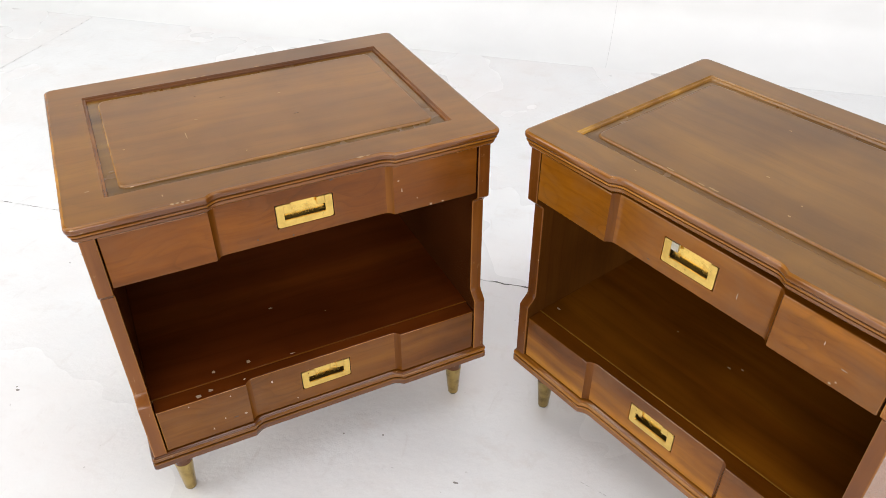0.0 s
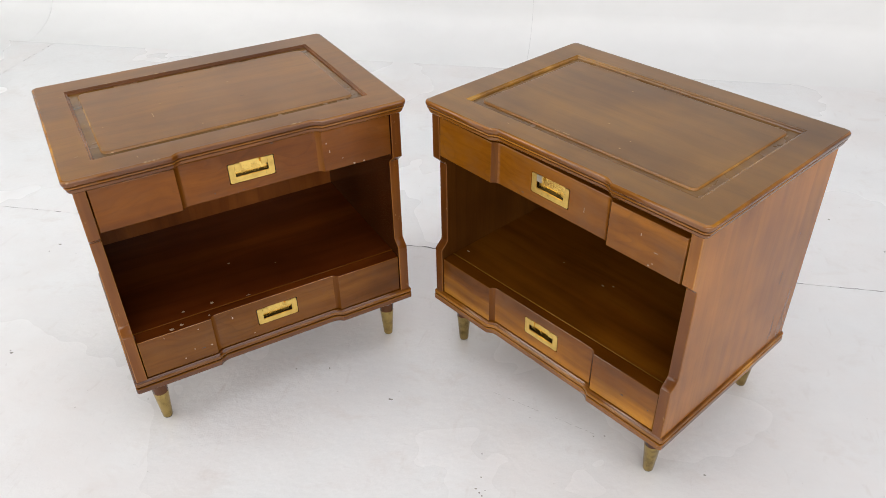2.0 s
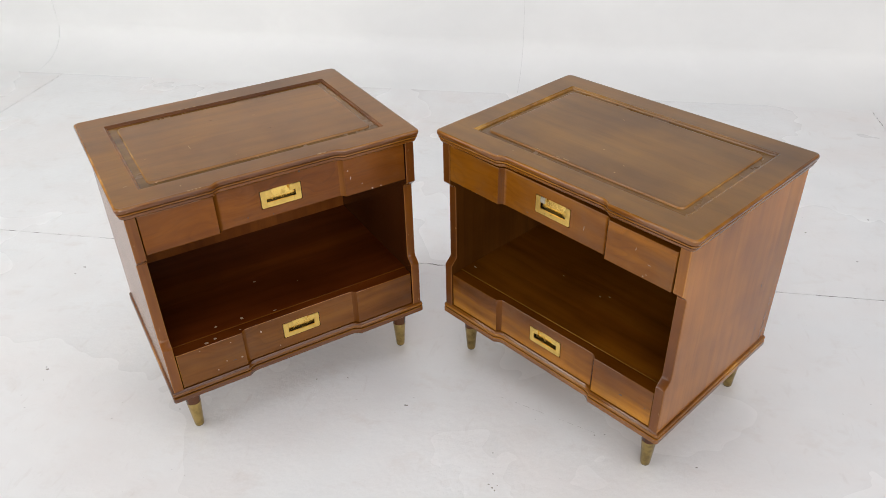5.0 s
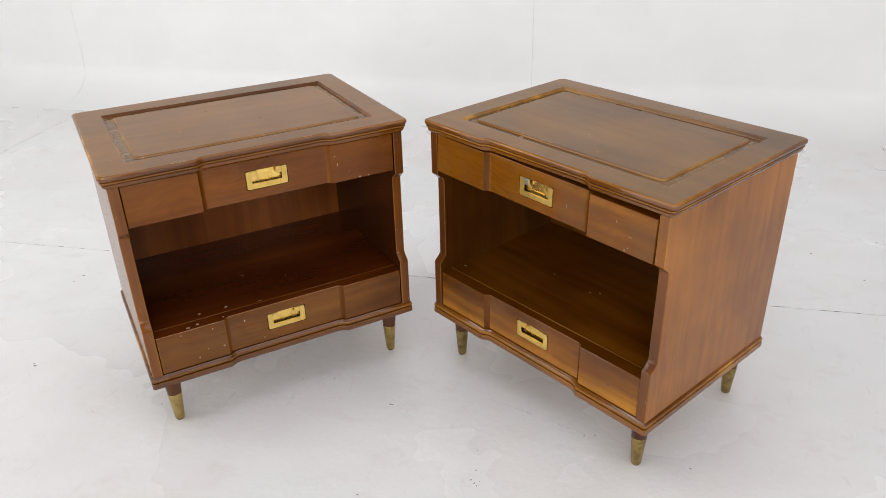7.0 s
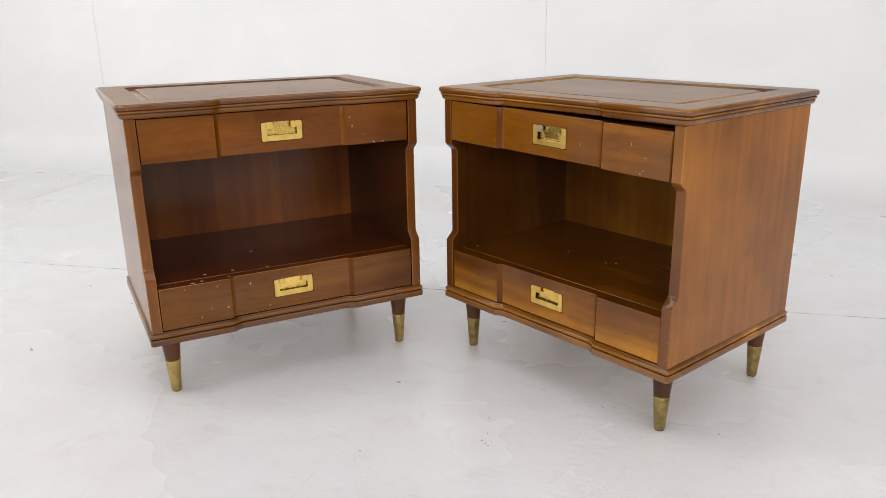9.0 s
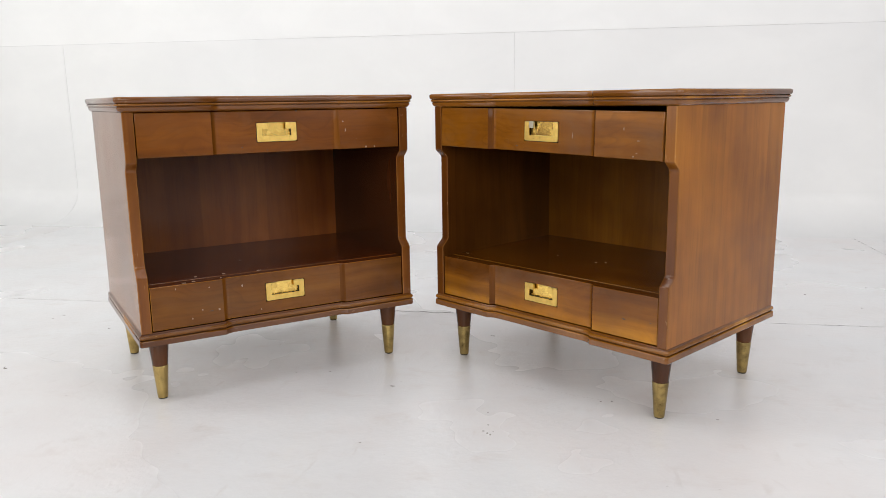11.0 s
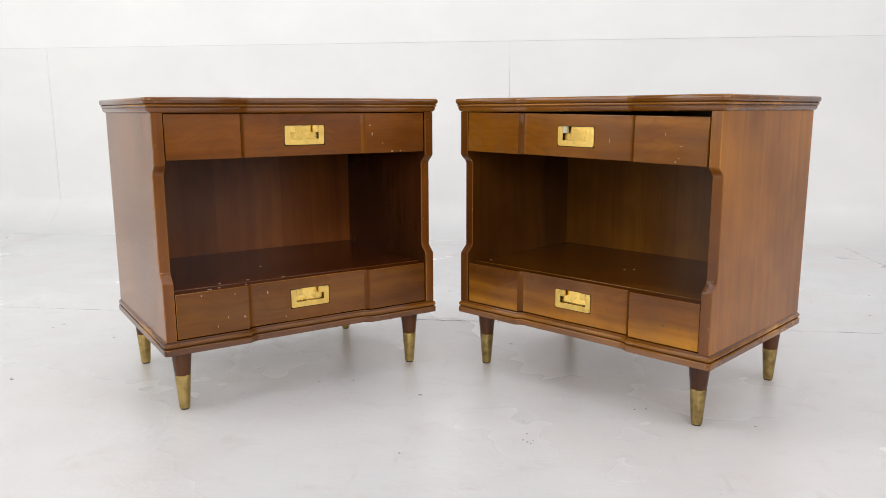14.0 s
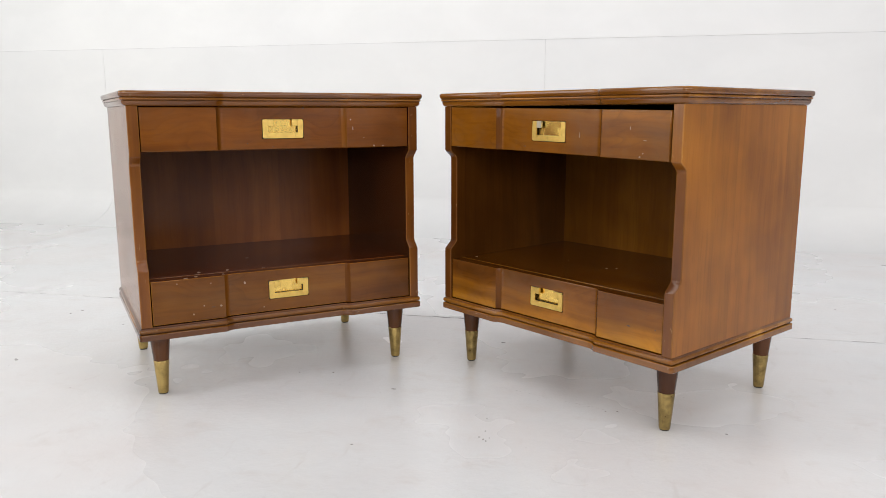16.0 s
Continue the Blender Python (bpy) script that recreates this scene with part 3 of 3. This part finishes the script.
def handle(thing, y, z, worn=False):
    """A flush brass campaign pull: dish, U-shaped bail and two hinge tabs."""
    w, h = HANDLE_W / 2, HANDLE_H / 2
    bm = bmesh.new()
    back = y + 0.0160
    rings = [[(p, q, z + r) for p, r in rounded(-w, w, -h, h, 0.004)] for q in (y + 0.0016, back)]
    loft(bm, rings, cap_first=False)
    bm.faces.ensure_lookup_table()
    for f in bm.faces:
        f.material_index = 0 if len(f.verts) > 4 else 1
    pan = part("handle", bm, (brass_plate, brass_shaded), thing, "flush brass campaign pull")
    bar, foot = 0.0118, 0.0116
    bm = bmesh.new()
    loft(bm, [[(p, q, z + r) for p, r in rounded(-w + 0.0005, w - 0.0005, -h + 0.0005, h - 0.0005, 0.0036)] for q in (y + PLATE_DEEP, y + 0.0158)], cap_last=False)
    part("finger_plate", bm, brass_bright, pan, "polished brass plate behind the bail", 30)
    bm = bmesh.new()
    o = rounded(-w + 0.0006, w - 0.0006, -h + 0.0006, h - 0.0006, 0.0036, 4)
    i0, i1, b0 = -w + bar, w - bar, -h + foot
    top = h - 0.0006
    shape = [p for p in o if p[1] < 0] + [(w - 0.0006, top - 0.0016), (w - 0.0022, top), (i1, top), (i1, b0 + 0.001), (i1 - 0.001, b0), (i0 + 0.001, b0), (i0, b0 + 0.001), (i0, top), (-w + 0.0022, top), (-w + 0.0006, top - 0.0016)]
    front = y - 0.0004
    faces = []
    for q, d in ((front + 0.0006, 0.0), (front, 0.0005)):
        faces.append([bm.verts.new((p * (1 - d * 12), q, z + r)) for p, r in shape])
    for q in (front + 0.0022, y + PLATE_DEEP):
        faces.insert(0, [bm.verts.new((p, q, z + r)) for p, r in shape])
    n = len(shape)
    # walls down to the plate are coloured as if in deep shade
    for step, (a, b) in enumerate(zip(faces, faces[1:])):
        for k in range(n):
            bm.faces.new((a[k], a[(k + 1) % n], b[(k + 1) % n], b[k])).material_index = 1 if step == 0 else 0
    edges = [bm.edges.get((faces[-1][k], faces[-1][(k + 1) % n])) for k in range(n)]
    bmesh.ops.triangle_fill(bm, edges=edges, use_beauty=True)
    part("bail", bm, (brass_plate, brass_shaded), pan, "satin brass bail", 30)
    for s in (-1,) if worn else (-1, 1):
        bm = bmesh.new()
        x0, x1 = sorted((s * (w - bar - 0.0004), s * (w - bar - 0.0124)))
        box(bm, x0, x1, front - 0.0006, front + 0.0046, z + h - 0.0136, z + h - 0.0004, 0.0007)
        part("hinge_tab", bm, nickel_worn if worn else brass_plate, pan, "bare silvery hinge tab" if worn else "square brass hinge tab")
    if worn:
        # the second tab is missing: two dark pin holes and a dent are left in the bail
        for px, pz, r in ((w - 0.0092, h - 0.0080, 0.0011), (w - 0.0090, h - 0.0118, 0.0010), (-w + 0.0262, -h + 0.0052, 0.0014)):
            bm = bmesh.new()
            ring = [[(px + q * math.cos(2 * math.pi * k / 10), yy, z + pz + q * math.sin(2 * math.pi * k / 10)) for k in range(10)] for q, yy in ((r, front - 0.0002), (r * 0.7, front + 0.0004))]
            loft(bm, ring, cap_first=False)
            part("pin_hole", bm, chip_dark, pan, "small dark pin hole", 0)
    return pan


def drawer(thing, span, mats, m=None, worn=False):
    z0, z1 = span
    y, thick, e = 0.0, 0.0295, 0.0012
    half = INNER - 0.0018
    zc = (z0 + z1) / 2 + (-0.0013 if z0 > 0.3 else 0.0012)
    w, h = HANDLE_W / 2 + 0.0006, HANDLE_H / 2 + 0.0006
    line = front_line(half, y, power=4)
    line = [(-half, y + e), (-half + e * 0.4, y + e * 0.35), (-half + e, y)] + line[1:-1] + [(half - e, y), (half - e * 0.4, y + e * 0.35), (half, y + e)]
    mid = len(line) // 2
    deep = y + STEP_DEEP
    line = line[:mid] + [(-w, deep), (w, deep)] + line[mid:]
    rows = [(z0, e), (z0 + e * 0.4, e * 0.35), (z0 + e, 0), (zc - h, 0), (zc + h, 0), (z1 - e, 0), (z1 - e * 0.4, e * 0.35), (z1, e)]
    bm = bmesh.new()
    grid = [[bm.verts.new((x, v + d, z)) for x, v in line] for z, d in rows]
    for r in range(len(rows) - 1):
        for k in range(len(line) - 1):
            if rows[r][0] == zc - h and line[k][0] == -w:
                a, b, c, d = grid[r][k], grid[r][k + 1], grid[r + 1][k + 1], grid[r + 1][k]
                inner = [bm.verts.new(q.co + Vector((0, 0.0170, 0))) for q in (a, b, c, d)]
                for i, (p, q) in enumerate(((a, b), (b, c), (c, d), (d, a))):
                    bm.faces.new((p, q, inner[(i + 1) % 4], inner[i]))
                bm.faces.new(inner)
                continue
            f = bm.faces.new((grid[r][k], grid[r][k + 1], grid[r + 1][k + 1], grid[r + 1][k]))
            x = (line[k][0] + line[k + 1][0]) / 2
            f.material_index = 0 if x < -STEP_OUT else (1 if x < STEP_OUT else 2)
            # the steep part of each step is coloured darker than the front
            if STEP_OUT - 0.0085 < abs(x) < STEP_OUT:
                f.material_index = 4
            elif r in (1, 5) or k in (1, len(line) - 3):
                f.material_index = 5
    rear = [[bm.verts.new((x, thick, z)) for x, v in line] for z in (z0, z1)]
    for k in range(len(line) - 1):
        bm.faces.new((grid[0][k], rear[0][k], rear[0][k + 1], grid[0][k + 1]))
        bm.faces.new((grid[-1][k], grid[-1][k + 1], rear[1][k + 1], rear[1][k])).material_index = 3
        if line[k][0] != -w:
            bm.faces.new((rear[0][k], rear[1][k], rear[1][k + 1], rear[0][k + 1]))
    for c in (0, -1):
        col = [g[c] for g in grid] + [rear[1][c], rear[0][c]]
        bm.faces.new(col if c else col[::-1])
    front = part("drawer", bm, mats, thing, "stepped drawer front in figured cherry", 28, m)
    # the box behind the front
    bm = bmesh.new()
    bx, by = half - 0.012, 0.37
    for dims in ((-bx, -bx + 0.010, thick, by, z0 + 0.010, z1 - 0.014), (bx - 0.010, bx, thick, by, z0 + 0.010, z1 - 0.014), (-bx, bx, by - 0.010, by, z0 + 0.010, z1 - 0.014), (-bx, bx, thick, by, z0 + 0.010, z0 + 0.015)):
        box(bm, *dims)
    part("drawer_box", bm, red_inside, front, "plain wooden drawer box", 0)
    handle(front, deep, zc, worn)
    return front


LEGS = ((-0.262, 0.046), (0.262, 0.046), (-0.262, 0.386), (0.262, 0.386))


def legs(thing, brass_tip):
    for x, y in LEGS:
        bm = bmesh.new()
        lathe(bm, [(0.0205, BASE_LOW + 0.002), (0.0203, BASE_LOW - 0.004), (0.0152, 0.073), (0.0146, 0.068)], x, y)
        leg = part("leg", bm, wood_leg, thing, "dark tapered turned leg")
        bm = bmesh.new()
        lathe(bm, [(0.0147, 0.0735), (0.0155, 0.0730), (0.0158, 0.0715), (0.0155, 0.0690), (0.0105, 0.0055), (0.0100, 0.0030), (0.0085, 0.0022)], x, y)
        part("ferrule", bm, brass_tip, leg, "aged brass ferrule")
        bm = bmesh.new()
        lathe(bm, [(0.0088, 0.0030), (0.0088, 0.0006), (0.0076, 0.0)], x, y, 16)
        part("glide", bm, glide_dark, leg)


def chip(bm, x, y, z, w, h, normal, seed):
    """A thin uneven flake of bare wood lying on a surface."""
    rnd = random.Random(seed)
    n = 9
    ring, up = [], []
    for k in range(n):
        a = 2 * math.pi * k / n
        r = 0.7 + 0.5 * rnd.random()
        p, q = w / 2 * r * math.cos(a), h / 2 * r * math.sin(a)
        off = Vector((p, 0, q)) if normal == "y" else Vector((p, q, 0))
        lift = Vector((0, -0.0003, 0)) if normal == "y" else Vector((0, 0, 0.0003))
        at = Vector((x, y, z)) + off
        ring.append(bm.verts.new(at - lift))
        up.append(bm.verts.new(at + lift))
    bm.faces.new(up)
    for k in range(n):
        bm.faces.new((ring[k], ring[(k + 1) % n], up[(k + 1) % n], up[k]))


def chips(thing, marks, mat, label):
    for k, (x, y, z, w, h, normal) in enumerate(marks):
        bm = bmesh.new()
        chip(bm, x, y, z, w, h, normal, 50 + k)
        part("chip", bm, mat, thing, label, 0)


def nightstand(at, label, tone, upper_pose=None):
    x, y, turn = at
    thing = tagged(new("nightstand"), label, "nightstand", "pair of nightstands")
    thing.matrix_basis = pose(x, y, 0, 0, 0, turn)
    top_board(thing, tone["edge"], tone["bead"], tone["top"], tone["trim"])
    base(thing, tone["trim"])
    carcass(thing, tone)
    thing_upper = drawer(thing, UPPER, tone["front"] + (tone["shelf"], step_dark, wood_rim), upper_pose, upper_pose is not None)
    thing_lower = drawer(thing, LOWER, tone["low"] + (tone["shelf"], step_dark, wood_rim))
    legs(thing, tone["tip"])
    return thing, thing_upper, thing_lower


stand_a, upper_a, lower_a = nightstand(STAND_A, "cherry nightstand with paint-flecked drawers and flush brass pulls", RED)
droop = Matrix.Translation((0.0, -0.0045, 0.0)) @ pose(0, 0, 0.5365, 0, 0.92, -0.3) @ Matrix.Translation((0, 0, -0.54025))
stand_b, upper_b, lower_b = nightstand(STAND_B, "cherry nightstand with its top drawer sagging slightly open, on brass-tipped legs", GOLD, droop)

# ---- wear: pale flecks, bare chips and dark nicks ----
PANEL_Z = TOP_HIGH - 0.0020
PALE_FLECK, DARK_NICK = "small pale paint fleck", "small dark nick"
chips(upper_a, [(0.1445, 0, 0.556, 0.003, 0.0035, "y"), (0.1494, 0, 0.538, 0.002, 0.007, "y"), (0.1745, 0, 0.5175, 0.002, 0.002, "y"),
                (0.1975, 0, 0.500, 0.004, 0.004, "y"), (0.2182, 0, 0.4998, 0.0035, 0.003, "y")], chip_pale, PALE_FLECK)
chips(lower_a, [(-0.2287, 0, 0.2362, 0.0015, 0.004, "y"), (-0.1631, 0, 0.2315, 0.003, 0.002, "y"), (-0.093, STEP_DEEP, 0.2231, 0.003, 0.006, "y"),
                (-0.1789, 0, 0.1863, 0.002, 0.003, "y"), (-0.1451, 0, 0.1827, 0.0045, 0.0045, "y"), (-0.1997, 0, 0.1708, 0.0025, 0.004, "y"), (-0.055, STEP_DEEP, 0.1668, 0.002, 0.003, "y"),
                (-0.2097, 0.0083, 0.2446, 0.009, 0.007, "z"), (-0.1901, 0.0129, 0.2446, 0.008, 0.006, "z"), (-0.1349, 0.014, 0.2446, 0.004, 0.004, "z")], chip_pale, PALE_FLECK)
chips(stand_a, [(-0.1771, 0.0511, SHELF_Z, 0.006, 0.006, "z"), (-0.1193, 0.0506, SHELF_Z, 0.007, 0.007, "z"), (-0.0497, 0.1672, SHELF_Z, 0.006, 0.004, "z"),
                (0.0388, 0.1179, SHELF_Z, 0.002, 0.002, "z"), (-0.0471, 0.0376, SHELF_Z, 0.008, 0.002, "z"), (-0.275, 0.0705, TOP_HIGH, 0.006, 0.0015, "z")], chip_pale, PALE_FLECK)
chips(lower_a, [(-0.1611, 0, 0.1815, 0.008, 0.002, "y")], chip_dark, DARK_NICK)
chips(upper_a, [(-0.0741, STEP_DEEP, 0.5088, 0.003, 0.003, "y")], chip_dark, DARK_NICK)
chips(upper_b, [(0.1983, 0, 0.550, 0.0015, 0.007, "y"), (0.226, 0, 0.508, 0.003, 0.002, "y")], chip_pale, PALE_FLECK)
chips(lower_b, [(0.2072, 0, 0.1924, 0.008, 0.003, "y"), (0.2637, 0, 0.1956, 0.004, 0.0015, "y")], chip_dark, DARK_NICK)
chips(upper_b, [(-0.062, STEP_DEEP, 0.507, 0.006, 0.002, "y")], chip_dark, DARK_NICK)
chips(stand_b, [(0.0186, 0.1756, SHELF_Z, 0.007, 0.003, "z"), (0.035, 0.1889, SHELF_Z, 0.006, 0.002, "z"), (-0.0903, 0.1806, SHELF_Z, 0.003, 0.002, "z"),
                (-0.262, 0.060, SHELF_Z, 0.008, 0.003, "z")], chip_pale, PALE_FLECK)

chips(stand_a, [(-0.1013, 0.2253, PANEL_Z, 0.006, 0.0025, "z"), (-0.0538, 0.0938, PANEL_Z, 0.003, 0.002, "z"), (-0.2159, 0.1732, PANEL_Z, 0.003, 0.002, "z"), (-0.1254, 0.1788, PANEL_Z, 0.0015, 0.022, "z"),
                (-0.1854, 0.0175, TOP_HIGH, 0.0018, 0.006, "z"), (-0.265, 0.3555, TOP_HIGH, 0.004, 0.002, "z"), (0.0418, 0.2633, PANEL_Z, 0.005, 0.002, "z"), (-0.2398, 0.214, PANEL_Z - 0.0044, 0.008, 0.0015, "z"),
                (-0.178, -0.0095, TOP_HIGH, 0.006, 0.004, "z"), (-0.171, -0.0098, TOP_HIGH, 0.004, 0.003, "z"), (-0.164, -0.0094, TOP_HIGH, 0.005, 0.004, "z"), (-0.157, -0.0097, TOP_HIGH, 0.005, 0.0025, "z"),
                (0.088, -0.0003, TOP_HIGH, 0.012, 0.003, "z"), (0.099, -0.0006, TOP_HIGH, 0.006, 0.002, "z"), (-0.172, 0.3815, TOP_HIGH, 0.014, 0.002, "z"), (-0.093, 0.3812, TOP_HIGH, 0.010, 0.0025, "z"),
                (-0.075, 0.3812, TOP_HIGH, 0.012, 0.003, "z"), (-0.058, 0.3815, TOP_HIGH, 0.008, 0.0025, "z"), (0.034, 0.3816, TOP_HIGH, 0.010, 0.002, "z")], chip_gold, "rubbed bare spot on the lacquer")
chips(stand_a, [(-0.0467, 0.2877, PANEL_Z, 0.009, 0.0012, "z"), (0.0463, 0.1793, PANEL_Z, 0.010, 0.002, "z"), (-0.087, 0.3109, PANEL_Z, 0.003, 0.0015, "z")], chip_brown, "faint brown scuff")
chips(upper_a, [(-0.0219, STEP_DEEP, 0.5015, 0.003, 0.0025, "y"), (0.0435, STEP_DEEP, 0.5800, 0.006, 0.003, "y")], chip_dark, DARK_NICK)
chips(stand_b, [(-0.0576, 0.3051, PANEL_Z, 0.005, 0.002, "z"), (-0.0018, 0.1596, PANEL_Z, 0.006, 0.003, "z"), (0.0675, 0.1291, PANEL_Z, 0.003, 0.003, "z"), (0.0701, 0.0953, PANEL_Z, 0.004, 0.003, "z"),
                (-0.125, 0.0271, TOP_HIGH, 0.005, 0.0015, "z"), (-0.0278, 0.0731, PANEL_Z, 0.016, 0.003, "z"), (-0.0471, 0.0715, PANEL_Z, 0.010, 0.0025, "z"), (-0.098, 0.0712, PANEL_Z, 0.014, 0.002, "z")], chip_gold, "rubbed bare spot on the lacquer")
chips(upper_b, [(0.0774, STEP_DEEP, 0.5330, 0.0014, 0.012, "y"), (0.2199, 0, 0.5020, 0.004, 0.003, "y"), (0.2290, 0, 0.5300, 0.007, 0.0015, "y")], chip_smear, "pale rubbed scratch")


# ---- floor: open joint, cracks, dirt specks ----
def crack(name, x0, y0, x1, y1, width, pieces, cover, seed, label, mat=crack_dark):
    """A broken dark line: uneven slivers lying in a joint of the floor."""
    rnd = random.Random(seed)
    bm = bmesh.new()
    a, b = Vector((x0, y0, 0)), Vector((x1, y1, 0))
    along = (b - a).normalized()
    side = Vector((-along.y, along.x, 0))
    step = (b - a).length / pieces
    for k in range(pieces):
        if rnd.random() > cover:
            continue
        start = a + along * step * (k + 0.3 * rnd.random())
        long = step * (0.4 + 0.7 * rnd.random())
        pts = [start + along * long * q + side * width * (rnd.random() - 0.5) * 0.8 for q in (0, 0.25, 0.5, 0.75, 1)]
        half = [0.1, 0.6 * rnd.random() + 0.3, 0.7, 0.6 * rnd.random() + 0.2, 0.1]
        low = [bm.verts.new(p - side * width * h * 0.5 + Vector((0, 0, 0.0004))) for p, h in zip(pts, half)]
        high = [bm.verts.new(p + side * width * h * 0.5 + Vector((0, 0, 0.0004))) for p, h in zip(pts, half)]
        for i in range(4):
            bm.faces.new((low[i], low[i + 1], high[i + 1], high[i]))
    ob = new(name, finish(name, bm, mat, 0))
    tagged(ob, label, "crack", kind="structure")


crack("floor_crack", -2.30, 1.45, 1.35, 1.45, 0.0035, 90, 0.6, 3, "broken dark joint across the white floor")
crack("floor_crack", -0.42, 1.451, 0.18, 1.447, 0.0062, 8, 0.95, 4, "open dark stretch of the floor joint")
crack("floor_crack", -2.30, 1.9, -2.30, 2.80, 0.003, 26, 0.8, 5, "dark joint running to the wall")
crack("floor_crack", 1.35, 1.9, 1.35, 2.80, 0.0035, 26, 0.75, 6, "dark joint running to the wall")
crack("floor_crack", 0.02, 0.93, 0.25, 0.845, 0.0012, 22, 0.8, 7, "hairline crack in the floor paint", crack_pale)


def specks(marks):
    for k, (x, y, w, h) in enumerate(marks):
        bm = bmesh.new()
        chip(bm, x, y, 0.0004, w, h, "z", 200 + k)
        tagged(new("floor_speck", finish("floor_speck", bm, speck_grey, 0)), "small dark scuff in the floor paint", "scuff", "scuffs on the floor", "structure")


specks([(-1.273, 1.29, 0.012, 0.005), (-1.283, 1.254, 0.006, 0.003), (-1.115, 0.859, 0.008, 0.006), (-1.123, 0.866, 0.004, 0.003), (-0.357, 0.94, 0.004, 0.004),
        (-0.431, 0.924, 0.004, 0.003), (0.882, 1.782, 0.006, 0.006), (0.03, 0.664, 0.004, 0.004), (0.022, 0.672, 0.005, 0.003), (0.036, 0.658, 0.003, 0.004), (0.040, 0.671, 0.003, 0.002),
        (-0.196, 0.87, 0.010, 0.004), (-0.021, 1.247, 0.012, 0.003), (0.239, 0.842, 0.004, 0.003), (-1.063, 1.185, 0.008, 0.003), (0.021, 0.757, 0.003, 0.003),
        (1.092, 1.887, 0.006, 0.005), (0.994, 1.636, 0.006, 0.005), (-0.190, 0.593, 0.005, 0.003), (0.028, 0.700, 0.004, 0.003), (0.261, 0.847, 0.004, 0.003), (0.453, 0.782, 0.006, 0.003)])
